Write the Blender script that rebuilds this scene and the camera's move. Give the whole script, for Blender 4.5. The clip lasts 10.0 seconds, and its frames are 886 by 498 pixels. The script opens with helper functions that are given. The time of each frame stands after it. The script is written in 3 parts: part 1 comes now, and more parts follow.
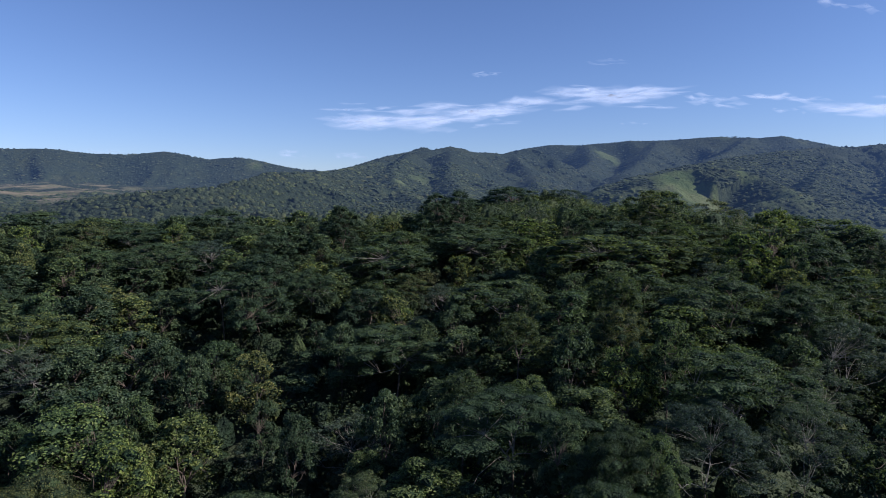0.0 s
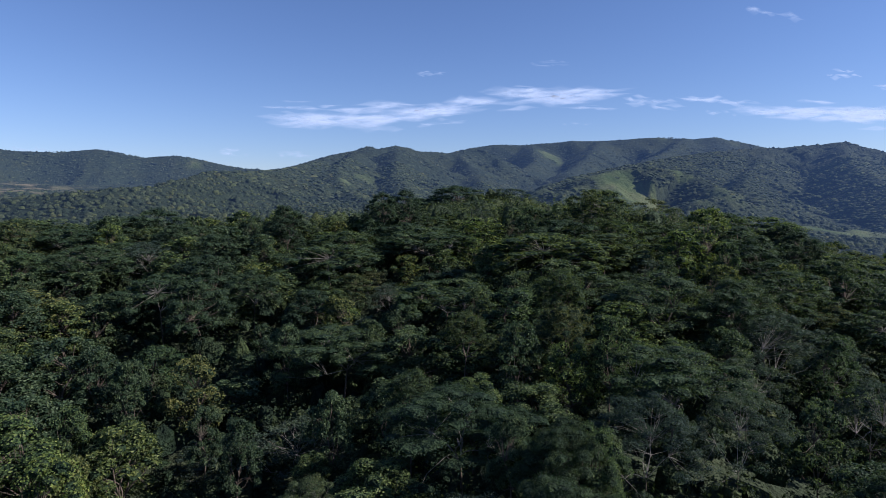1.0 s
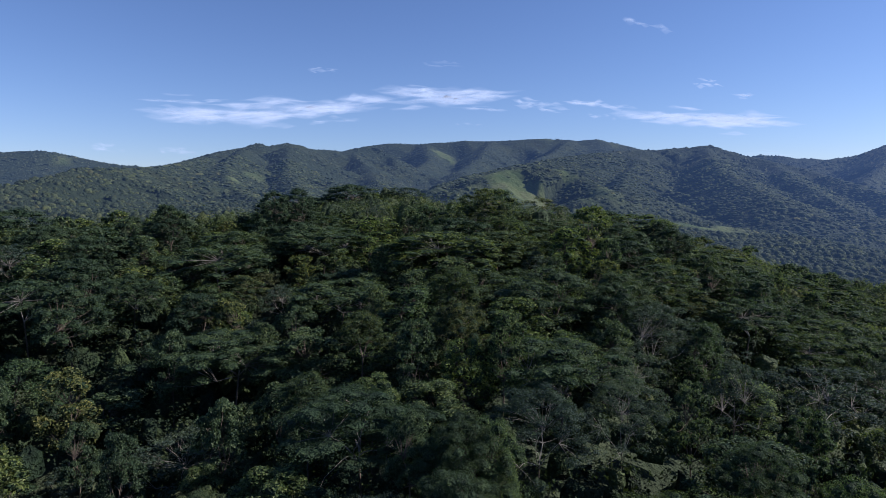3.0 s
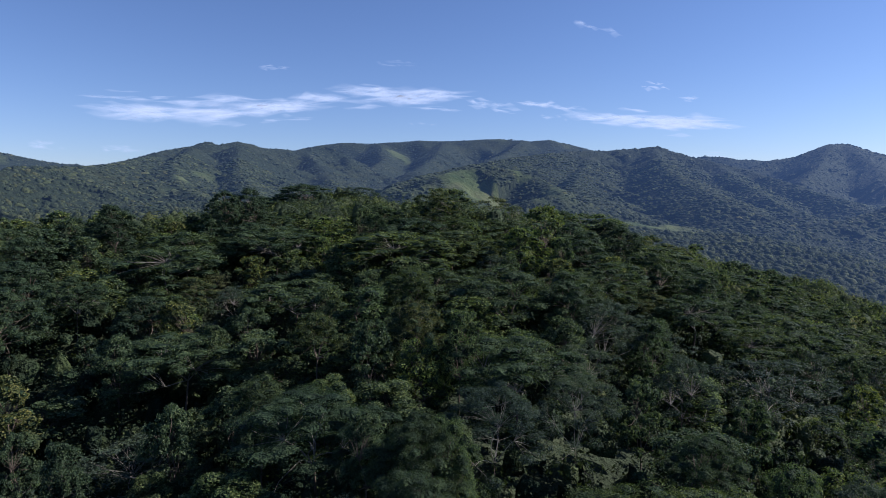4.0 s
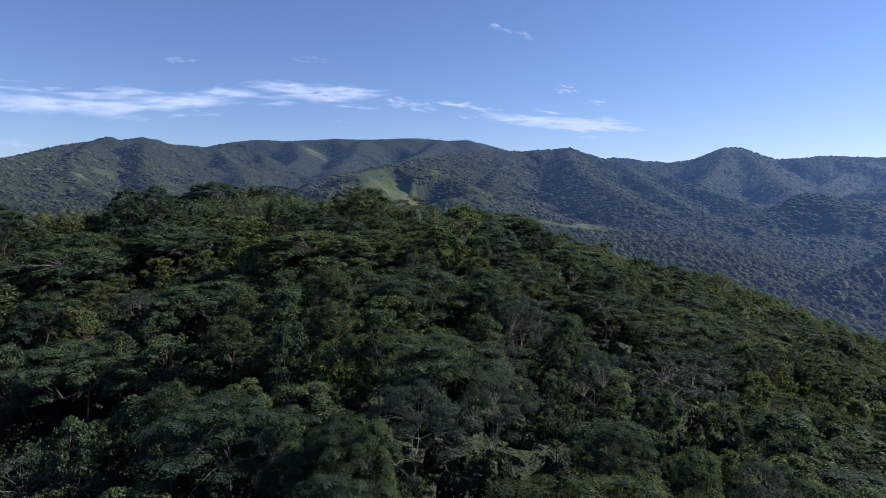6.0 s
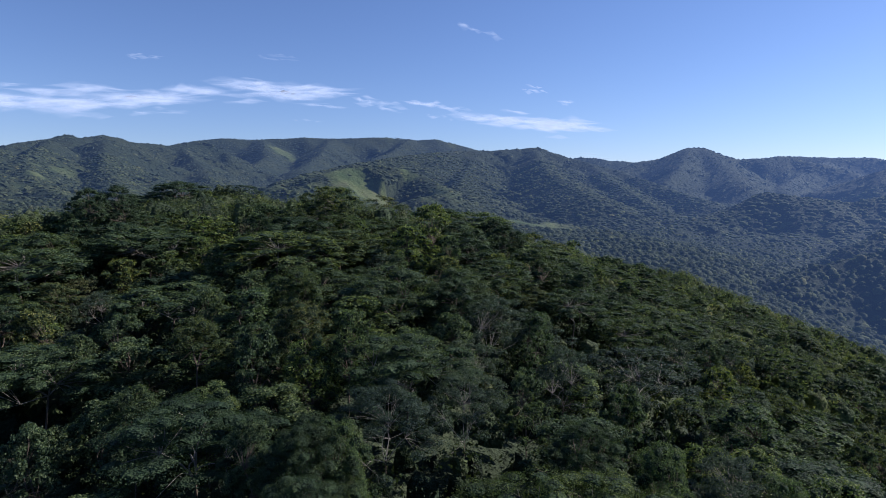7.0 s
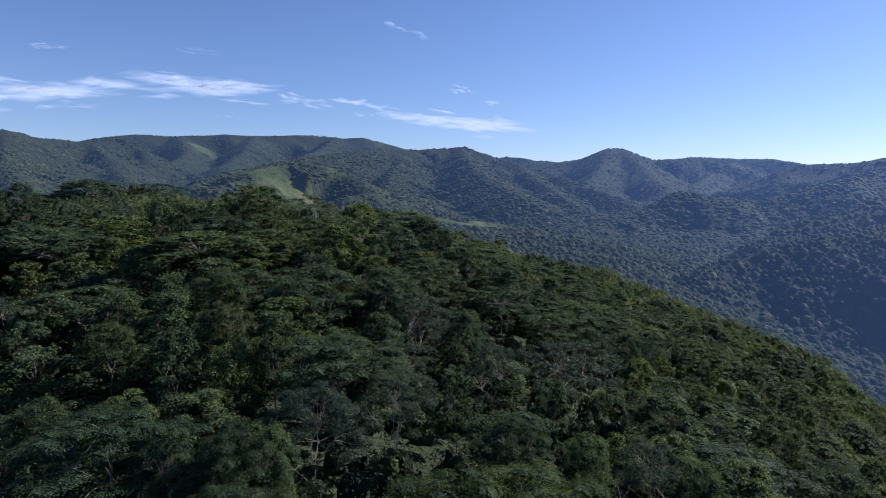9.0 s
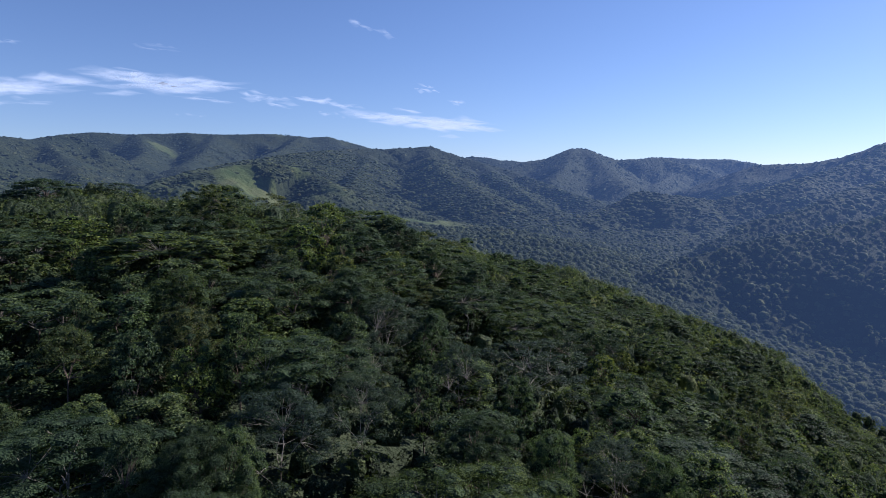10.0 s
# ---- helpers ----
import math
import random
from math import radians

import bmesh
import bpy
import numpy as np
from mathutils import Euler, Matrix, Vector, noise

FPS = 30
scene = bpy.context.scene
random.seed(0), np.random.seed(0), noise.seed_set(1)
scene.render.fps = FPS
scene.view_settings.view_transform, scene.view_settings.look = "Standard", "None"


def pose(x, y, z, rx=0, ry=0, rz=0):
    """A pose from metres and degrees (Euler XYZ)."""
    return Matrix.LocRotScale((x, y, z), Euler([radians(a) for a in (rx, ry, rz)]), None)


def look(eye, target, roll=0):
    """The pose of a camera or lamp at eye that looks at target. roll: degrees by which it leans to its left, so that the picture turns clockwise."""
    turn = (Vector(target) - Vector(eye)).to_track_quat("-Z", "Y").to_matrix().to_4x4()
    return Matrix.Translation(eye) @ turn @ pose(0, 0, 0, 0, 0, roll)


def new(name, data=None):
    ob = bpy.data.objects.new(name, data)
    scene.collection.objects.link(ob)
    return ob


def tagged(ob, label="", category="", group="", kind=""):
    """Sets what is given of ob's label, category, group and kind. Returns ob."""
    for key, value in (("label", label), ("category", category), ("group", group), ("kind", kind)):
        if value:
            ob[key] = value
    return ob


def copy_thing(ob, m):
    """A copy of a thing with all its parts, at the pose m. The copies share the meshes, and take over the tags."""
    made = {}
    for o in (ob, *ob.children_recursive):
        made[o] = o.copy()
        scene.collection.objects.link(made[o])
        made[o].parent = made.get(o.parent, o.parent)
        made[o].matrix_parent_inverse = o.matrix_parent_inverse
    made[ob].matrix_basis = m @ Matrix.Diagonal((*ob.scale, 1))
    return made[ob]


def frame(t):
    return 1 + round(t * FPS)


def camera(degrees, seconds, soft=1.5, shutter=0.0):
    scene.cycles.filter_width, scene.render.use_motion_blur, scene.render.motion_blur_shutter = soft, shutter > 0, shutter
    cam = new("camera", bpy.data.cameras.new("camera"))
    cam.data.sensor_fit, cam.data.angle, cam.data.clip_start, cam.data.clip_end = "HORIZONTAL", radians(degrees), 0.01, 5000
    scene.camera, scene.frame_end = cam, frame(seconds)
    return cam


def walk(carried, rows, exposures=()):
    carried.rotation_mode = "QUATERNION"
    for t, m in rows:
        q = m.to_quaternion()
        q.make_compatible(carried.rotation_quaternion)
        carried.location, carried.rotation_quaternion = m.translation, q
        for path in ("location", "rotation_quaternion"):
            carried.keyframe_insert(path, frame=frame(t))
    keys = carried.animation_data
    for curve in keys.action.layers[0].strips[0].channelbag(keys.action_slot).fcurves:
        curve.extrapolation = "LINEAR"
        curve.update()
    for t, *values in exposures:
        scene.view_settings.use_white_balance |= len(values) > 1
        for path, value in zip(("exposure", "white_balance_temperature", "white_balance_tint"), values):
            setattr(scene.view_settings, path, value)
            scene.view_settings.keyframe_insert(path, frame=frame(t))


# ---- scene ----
cam = camera(71.0, 10.0, soft=0.75)
EYE = 150.0  # height of the hovering camera over the valley's datum
PATH = [
    (0.0, pose(0, 0, EYE, 85.27, -0.02, -0.00)),
    (0.5, pose(0, 0, EYE, 85.23, 0.02, -2.31)),
    (1.0, pose(0, 0, EYE, 85.20, 0.08, -4.95)),
    (1.5, pose(0, 0, EYE, 85.15, 0.08, -7.89)),
    (2.0, pose(0, 0, EYE, 85.12, 0.07, -10.23)),
    (2.5, pose(0, 0, EYE, 85.09, 0.07, -12.49)),
    (4.0, pose(0, 0, EYE, 85.05, 0.07, -18.75)),
    (4.5, pose(0, 0, EYE, 85.02, 0.04, -21.01)),
    (5.0, pose(0, 0, EYE, 84.99, -0.01, -22.80)),
    (5.5, pose(0, 0, EYE, 84.98, -0.07, -24.61)),
    (7.0, pose(0, 0, EYE, 84.91, -0.08, -29.05)),
    (7.5, pose(0, 0, EYE, 84.89, -0.10, -30.56)),
    (8.0, pose(0, 0, EYE, 84.87, -0.07, -32.14)),
    (8.5, pose(0, 0, EYE, 84.85, -0.06, -33.84)),
    (9.0, pose(0, 0, EYE, 84.82, -0.09, -35.65)),
    (9.5, pose(0, 0, EYE, 84.79, -0.11, -37.29)),
    (10.0, pose(0, 0, EYE, 84.78, -0.08, -38.77)),
]
walk(cam, PATH, exposures=((0.0, 0.4, 5400, 25), (10.0, 0.48, 5450, 25)))

# ---- world, sun ----
SUN_AZ, SUN_EL = 101.0, 34.0  # degrees clockwise from +y, degrees up


def heading(az, el=0.0, d=1.0):
    """The vector of length d at azimuth az (clockwise from +y) and elevation el."""
    a, e = radians(az), radians(el)
    return Vector((math.sin(a) * math.cos(e), math.cos(a) * math.cos(e), math.sin(e))) * d


world = bpy.data.worlds.new("sky")
scene.world = world
world.use_nodes = True
wn = world.node_tree.nodes
sky = wn.new("ShaderNodeTexSky")
sky.sky_type = "NISHITA"
sky.sun_disc = False
sky.sun_elevation, sky.sun_rotation = radians(SUN_EL), radians(SUN_AZ)
sky.altitude, sky.air_density, sky.dust_density, sky.ozone_density = 900.0, 1.0, 0.4, 3.0
world.node_tree.links.new(sky.outputs["Color"], wn["Background"].inputs["Color"])
wn["Background"].inputs["Strength"].default_value = 0.076

sun_data = bpy.data.lights.new("sun", "SUN")
sun_data.energy, sun_data.angle, sun_data.color = 5.25, radians(0.53), (1.0, 0.89, 0.65)
sun = new("sun", sun_data)
sun.matrix_world = look(heading(SUN_AZ, SUN_EL, 200), (0, 0, 0))


# ---- materials ----
def material(name):
    m = bpy.data.materials.new(name)
    m.use_nodes = True
    nt = m.node_tree
    nt.nodes.clear()
    out = nt.nodes.new("ShaderNodeOutputMaterial")
    return m, nt, out


def node(nt, kind, **inputs):
    n = nt.nodes.new(kind)
    for key, value in inputs.items():
        n.inputs[key.replace("_", " ")].default_value = value
    return n


def ramp(nt, source, stops):
    n = nt.nodes.new("ShaderNodeValToRGB")
    el = n.color_ramp.elements
    while len(el) < len(stops):
        el.new(0.5)
    for e, (p, c) in zip(el, stops):
        e.position, e.color = p, (*c, 1)
    nt.links.new(source, n.inputs["Fac"])
    return n.outputs["Color"]


def mixed(nt, fac, a, b, blend="MIX"):
    n = nt.nodes.new("ShaderNodeMix")
    n.data_type, n.blend_type = "RGBA", blend
    for sock, v in ((n.inputs[0], fac), (n.inputs[6], a), (n.inputs[7], b)):
        if hasattr(v, "is_linked"):
            nt.links.new(v, sock)
        else:
            sock.default_value = v if not isinstance(v, tuple) else (*v, 1)
    return n.outputs[2]


HAZE_COLOUR = (0.0185, 0.032, 0.060, 1)  # haze painted as emission on the far hills and ranges, at full depth


def leaf_material(name, dark, mid, light, translucency=0.4, rough=0.55, joined_woods=False, painted_haze=False):
    """Foliage: each leaf spray has its own tone, each tree its own cast."""
    m, nt, out = material(name)
    geo = nt.nodes.new("ShaderNodeNewGeometry")
    info = nt.nodes.new("ShaderNodeObjectInfo")
    tone = ramp(nt, geo.outputs["Random Per Island"], ((0.0, dark), (0.55, mid), (1.0, light)))
    cast = ramp(nt, info.outputs["Random"], ((0.0, (0.64, 0.73, 0.76)), (0.35, (0.88, 0.94, 0.92)), (0.6, (1.06, 1.06, 0.93)), (0.85, (1.4, 1.34, 0.82)), (1.0, (1.62, 1.28, 0.86))))
    if joined_woods:
        each = nt.nodes.new("ShaderNodeAttribute")
        each.attribute_name = "tree"
        cast = ramp(nt, each.outputs["Fac"], ((0.0, (0.68, 0.76, 0.78)), (0.35, (0.88, 0.92, 0.92)), (0.7, (1.1, 1.08, 0.95)), (0.93, (1.3, 1.28, 0.92)), (1.0, (1.5, 1.25, 0.95))))
    colour = mixed(nt, 1.0, tone, cast, "MULTIPLY")
    tex = nt.nodes.new("ShaderNodeTexCoord")
    patch = node(nt, "ShaderNodeTexNoise", Scale=0.35, Detail=3.0)
    nt.links.new(tex.outputs["Object"], patch.inputs["Vector"])
    wear = ramp(nt, patch.outputs["Fac"], ((0.3, (0.7, 0.75, 0.7)), (0.5, (1, 1, 1)), (0.75, (1.25, 1.15, 0.9))))
    colour = mixed(nt, 1.0, colour, wear, "MULTIPLY")
    bsdf = node(nt, "ShaderNodeBsdfPrincipled", Roughness=rough)
    bsdf.inputs["Specular IOR Level"].default_value = 0.16 if not joined_woods else 0.1
    if joined_woods:
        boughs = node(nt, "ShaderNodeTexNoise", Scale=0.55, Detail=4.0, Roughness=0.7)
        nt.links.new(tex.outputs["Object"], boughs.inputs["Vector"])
        relief = node(nt, "ShaderNodeBump", Strength=1.0, Distance=2.2)
        nt.links.new(boughs.outputs["Fac"], relief.inputs["Height"])
        nt.links.new(relief.outputs[0], bsdf.inputs["Normal"])
        soft = 0.25 if painted_haze else 1.0
        # shade between boughs painted into the colour: bump lows darker, highs lighter
        bough_shade = ramp(nt, boughs.outputs["Fac"], ((0.36, (0.35, 0.38, 0.4)), (0.5, (0.95, 0.95, 0.95)), (0.7, (1.35, 1.32, 1.2))))
        colour = mixed(nt, soft, colour, bough_shade, "MULTIPLY")
    back = nt.nodes.new("ShaderNodeBsdfTranslucent")
    lit = mixed(nt, 1.0, colour, (1.2, 1.25, 0.6), "MULTIPLY")
    both = node(nt, "ShaderNodeMixShader", Fac=translucency)
    nt.links.new(colour, bsdf.inputs["Base Color"])
    nt.links.new(lit, back.inputs["Color"])
    nt.links.new(bsdf.outputs[0], both.inputs[1])
    nt.links.new(back.outputs[0], both.inputs[2])
    nt.links.new((both if not painted_haze else add_haze_glow(nt, both)).outputs[0], out.inputs["Surface"])
    return m


def add_haze_glow(nt, surface):
    """Adds haze painted as emission to a surface, by how deep the haze lies."""
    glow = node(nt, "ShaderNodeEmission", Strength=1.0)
    glow.inputs["Color"].default_value = HAZE_COLOUR
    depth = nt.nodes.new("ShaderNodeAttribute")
    depth.attribute_name = "painted_haze"
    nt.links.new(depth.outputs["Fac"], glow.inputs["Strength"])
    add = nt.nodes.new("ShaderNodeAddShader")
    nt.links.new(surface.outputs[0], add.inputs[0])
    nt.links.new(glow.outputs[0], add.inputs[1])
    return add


def bark_material(name, a, b):
    m, nt, out = material(name)
    tex = nt.nodes.new("ShaderNodeTexCoord")
    grain = node(nt, "ShaderNodeTexNoise", Scale=3.0, Detail=6.0, Roughness=0.7)
    nt.links.new(tex.outputs["Object"], grain.inputs["Vector"])
    colour = ramp(nt, grain.outputs["Fac"], ((0.3, a), (0.65, b)))
    bsdf = node(nt, "ShaderNodeBsdfPrincipled", Roughness=0.85)
    bump = node(nt, "ShaderNodeBump", Strength=0.5, Distance=0.05)
    nt.links.new(grain.outputs["Fac"], bump.inputs["Height"])
    nt.links.new(bump.outputs[0], bsdf.inputs["Normal"])
    nt.links.new(colour, bsdf.inputs["Base Color"])
    nt.links.new(bsdf.outputs[0], out.inputs["Surface"])
    return m


def ground_material(name, painted_haze=False):
    """Forest floor and far woodland, with grass on the cleared slopes."""
    m, nt, out = material(name)
    tex = nt.nodes.new("ShaderNodeTexCoord")

    def noise_of(scale, detail):
        n = node(nt, "ShaderNodeTexNoise", Scale=scale, Detail=detail, Roughness=0.65)
        nt.links.new(tex.outputs["Object"], n.inputs["Vector"])
        return n.outputs["Fac"]

    fine, broad, stand = noise_of(0.09, 6.0), noise_of(0.006, 5.0), noise_of(0.02, 4.0)
    wood = ramp(nt, fine, ((0.3, (0.024, 0.033, 0.02)), (0.5, (0.04, 0.053, 0.031)), (0.72, (0.06, 0.074, 0.042))))
    cast = ramp(nt, broad, ((0.35, (0.8, 0.85, 0.9)), (0.5, (1, 1, 1)), (0.68, (1.25, 1.12, 0.85))))
    wood = mixed(nt, 1.0, wood, cast, "MULTIPLY")
    if painted_haze:  # shade below the closed canopy, put into the colour to match self-shaded crowns
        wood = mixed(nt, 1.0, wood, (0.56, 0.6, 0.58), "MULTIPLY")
    grass = ramp(nt, stand, ((0.32, (0.04, 0.062, 0.022)), (0.5, (0.07, 0.092, 0.034)), (0.7, (0.105, 0.114, 0.052))))
    open_land = nt.nodes.new("ShaderNodeAttribute")
    open_land.attribute_name = "cleared"
    dry = nt.nodes.new("ShaderNodeAttribute")
    dry.attribute_name = "dry"
    straw = ramp(nt, stand, ((0.3, (0.12, 0.12, 0.06)), (0.5, (0.2, 0.16, 0.1)), (0.7, (0.28, 0.22, 0.14))))
    grass = mixed(nt, dry.outputs["Fac"], grass, straw)
    colour = mixed(nt, open_land.outputs["Fac"], wood, grass)
    bsdf = node(nt, "ShaderNodeBsdfPrincipled", Roughness=0.95)
    bsdf.inputs["Specular IOR Level"].default_value = 0.1
    bump = node(nt, "ShaderNodeBump", Strength=0.8, Distance=7.0)
    nt.links.new(fine, bump.inputs["Height"])
    nt.links.new(bump.outputs[0], bsdf.inputs["Normal"])
    nt.links.new(colour, bsdf.inputs["Base Color"])
    nt.links.new((bsdf if not painted_haze else add_haze_glow(nt, bsdf)).outputs[0], out.inputs["Surface"])
    return m


def cloud_material():
    m, nt, out = material("thin_cloud")
    tex = nt.nodes.new("ShaderNodeTexCoord")
    scale = node(nt, "ShaderNodeMapping")
    scale.inputs["Scale"].default_value = (0.004, 0.004, 0.02)
    nt.links.new(tex.outputs["Object"], scale.inputs["Vector"])
    wisps = node(nt, "ShaderNodeTexNoise", Scale=1.6, Detail=7.0, Roughness=0.65, Distortion=0.6)
    nt.links.new(scale.outputs[0], wisps.inputs["Vector"])
    body = nt.nodes.new("ShaderNodeAttribute")
    body.attribute_name = "body"
    thick = ramp(nt, wisps.outputs["Fac"], ((0.3, (0.05, 0.05, 0.05)), (0.7, (1, 1, 1))))
    cover = nt.nodes.new("ShaderNodeMath")
    cover.operation = "MULTIPLY"
    nt.links.new(thick, cover.inputs[0])
    nt.links.new(body.outputs["Fac"], cover.inputs[1])
    # the cloud's sunlit white is put in as emission, not lit by the sun
    glow = node(nt, "ShaderNodeEmission", Strength=0.7)
    glow.inputs["Color"].default_value = (0.72, 0.82, 0.92, 1)
    clear = nt.nodes.new("ShaderNodeBsdfTransparent")
    both = nt.nodes.new("ShaderNodeMixShader")
    nt.links.new(cover.outputs[0], both.inputs[0])
    nt.links.new(clear.outputs[0], both.inputs[1])
    nt.links.new(glow.outputs[0], both.inputs[2])
    nt.links.new(both.outputs[0], out.inputs["Surface"])
    return m


LEAF = {
    "round": leaf_material("dense_leaves", (0.026, 0.046, 0.037), (0.047, 0.075, 0.046), (0.083, 0.114, 0.060), 0.36),
    "umbrella": leaf_material("feathery_leaves", (0.034, 0.058, 0.038), (0.061, 0.094, 0.051), (0.102, 0.138, 0.069), 0.36),
    "broadleaf": leaf_material("broad_leaves", (0.032, 0.056, 0.039), (0.077, 0.112, 0.060), (0.146, 0.182, 0.104), 0.36, 0.5),
    "sparse": leaf_material("grey_green_leaves", (0.039, 0.060, 0.054), (0.062, 0.088, 0.072), (0.098, 0.126, 0.102), 0.36),
    "vine": leaf_material("vine_leaves", (0.040, 0.072, 0.037), (0.086, 0.130, 0.056), (0.152, 0.194, 0.084), 0.36),
}
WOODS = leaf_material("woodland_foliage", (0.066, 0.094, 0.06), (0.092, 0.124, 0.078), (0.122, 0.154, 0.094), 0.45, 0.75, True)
# hill and range foliage emit the painted haze
HILL_WOODS = leaf_material("hill_foliage_haze_glow", (0.045, 0.06, 0.038), (0.063, 0.081, 0.048), (0.088, 0.106, 0.06), 0.3, 0.8, True, True)
FAR_WOODS = leaf_material("range_foliage_haze_glow", (0.034, 0.047, 0.036), (0.046, 0.06, 0.044), (0.062, 0.076, 0.053), 0.25, 0.8, True, True)
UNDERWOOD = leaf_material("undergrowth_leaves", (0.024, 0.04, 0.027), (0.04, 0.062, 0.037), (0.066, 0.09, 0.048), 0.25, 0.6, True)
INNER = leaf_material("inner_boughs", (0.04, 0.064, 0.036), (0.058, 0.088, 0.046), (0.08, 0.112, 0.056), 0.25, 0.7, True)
GREY_BARK = bark_material("grey_bark", (0.1, 0.09, 0.075), (0.26, 0.24, 0.21))
PALE_BARK = bark_material("pale_bark", (0.13, 0.12, 0.1), (0.31, 0.285, 0.25))
DARK_BARK = bark_material("dark_bark", (0.05, 0.04, 0.03), (0.14, 0.11, 0.085))
GROUND = ground_material("wooded_ground")
# hill and range ground emit the same painted haze
HILL_GROUND = ground_material("hill_ground_haze_glow", True)
FAR_GROUND = ground_material("range_ground_haze_glow", True)
CLOUD = cloud_material()


# ---- terrain ----
def lattice(ix, iy, seed):
    h = (ix.astype(np.int64) * 374761393 + iy.astype(np.int64) * 668265263 + seed * 974711) & 0x7FFFFFFF
    h = ((h ^ (h >> 13)) * 1274126177) & 0x7FFFFFFF
    return ((h ^ (h >> 16)) & 0xFFFF) / 65535.0


def value_noise(x, y, seed=0):
    """Smooth noise from 0 to 1 with a cell of one unit."""
    ix, iy = np.floor(x), np.floor(y)
    fx, fy = x - ix, y - iy
    fx, fy = fx * fx * fx * (fx * (fx * 6 - 15) + 10), fy * fy * fy * (fy * (fy * 6 - 15) + 10)
    a, b = lattice(ix, iy, seed), lattice(ix + 1, iy, seed)
    c, d = lattice(ix, iy + 1, seed), lattice(ix + 1, iy + 1, seed)
    return (a * (1 - fx) + b * fx) * (1 - fy) + (c * (1 - fx) + d * fx) * fy


def fractal(x, y, octaves=4, seed=0):
    total, gain = 0.0, 0.5
    for k in range(octaves):
        total = total + gain * value_noise(x * 2 ** k, y * 2 ** k, seed + k)
        gain *= 0.5
    return total


def along(az, stations, values):
    """Values given at azimuth stations, carried smoothly between them and closed round the back."""
    s = [stations[-1] - 360, *stations, stations[0] + 360]
    v = [values[-1], *values, values[0]]
    return np.interp(az, s, v)


# the home hill: mean height of its canopy against the eye, by azimuth, at seven distances
HOME_AZ = [-60, -35, -20, 0, 10, 20, 30, 40, 50, 60, 68, 76, 100]
HOME = (
    (25, [-22, -21, -21, -20, -20, -20, -20, -20, -20, -21, -21, -22, -22]),
    (42, [-23, -22, -25, -19, -17, -17, -17, -19, -21, -23, -24, -26, -27]),
    (70, [-24, -20, -22, -18, -14, -12, -15, -19, -22, -26, -30, -34, -36]),
    (110, [-18, -11, -11, -10, -8, -6, -9, -16, -24.5, -37, -46, -53, -56]),
    (165, [-8, -5, -6, -3.5, -2, -1, -6.5, -15.5, -28, -42, -56, -73, -80]),
    (230, [-30, -22, -22, -4, 3, -9, -14, -20, -32, -47, -61, -87, -95]),
    (300, [-36, -34, -32, -20, -14, -24, -26, -29, -34, -53, -68, -106, -120]),
)
# valley floors beyond: elevation angle of the woods' top by azimuth, at five distances
FLOOR_AZ = [-60, -35, -20, -8, 0, 10, 20, 30, 40, 50, 60, 70, 76, 100]
FLOORS = (
    (370, [-8, -8, -7, -6.5, -6.5, -6.5, -7.5, -8.0, -8.4, -9.8, -14, -19, -22, -22]),
    (600, [-3.5, -3, -1.8, -1.8, -2.2, -2.2, -2.4, -3.2, -4.3, -5.6, -8.5, -11.5, -12, -12]),
    (1000, [-1, -0.6, -0.6, -0.7, -1.0, -1.2, -1.0, -1.4, -2.3, -3.2, -3.6, -4, -4, -4]),
    (1600, [0, 0.5, 0.4, 0.3, 0.3, 0.3, 0.4, 0.3, -0.2, -0.7, -1.0, -0.6, 0, 0]),
    (2600, [1, 1.1, 0.9, 0.8, 0.8, 0.9, 1.2, 1.2, 0.7, 0.0, 0.2, 0.5, 1, 1]),
)
CREST_AZ = [-60, -35, -31.6, -29.2, -26.3, -23.6, -20.5, -17.7, -14.9, -12.4, -9.9, -7.4, -4.8, -4, -2.7, -2.2, -1.6, -0.9, -0.3, 0.5, 1.7, 2.6, 4.3, 5.5, 6.7,
            9.1, 10.4, 11.6, 14.6, 16.2, 18.5, 21.3, 24.4, 26.7, 28.2, 29.3, 32, 33.5, 34.5, 36.9, 37.6, 38.8, 40.7, 42.2, 43.1, 44, 44.7, 46, 48, 49.2, 50, 51,
            51.8, 52.9, 54.2, 55.1, 55.9, 57.5, 61, 63.7, 65.8, 69.4, 71.6, 73.9, 80, 100]
CREST_EL = [3.6, 3.7, 3.8, 3.5, 3.6, 3.9, 3.3, 3.6, 2.9, 2.5, 2.5, 3.1, 4, 3.98, 4.3, 4.6, 4.62, 4.27, 4.52, 4.69, 4.53, 4.17, 4.11, 3.99, 4.31, 4.7, 4.77, 4.69,
            4.82, 4.99, 4.9, 5, 5.15, 4.83, 5.02, 4.75, 4.02, 3.9, 4.08, 4.28, 4.21, 3.75, 3.13, 3.48, 3.13, 2.88, 2.95, 2.79, 3.01, 3.52, 3.94, 4.07, 3.87, 3.39,
            2.91, 2.97, 2.9, 3.1, 2.85, 2.8, 2.3, 2.4, 2.9, 3.8, 5, 5.5]


def skyline(az):
    return np.interp(az, CREST_AZ, CREST_EL)


def crest(az0, az1, d0, d1, before=(), after=()):
    """A ridge that runs along the skyline between two azimuths and distances, and on below it at its ends."""
    q = np.linspace(0, 1, max(3, int((az1 - az0) / 1.1)))
    return [*before, *((a, float(skyline(a)), d) for a, d in zip(az0 + (az1 - az0) * q, d0 + (d1 - d0) * q)), *after]


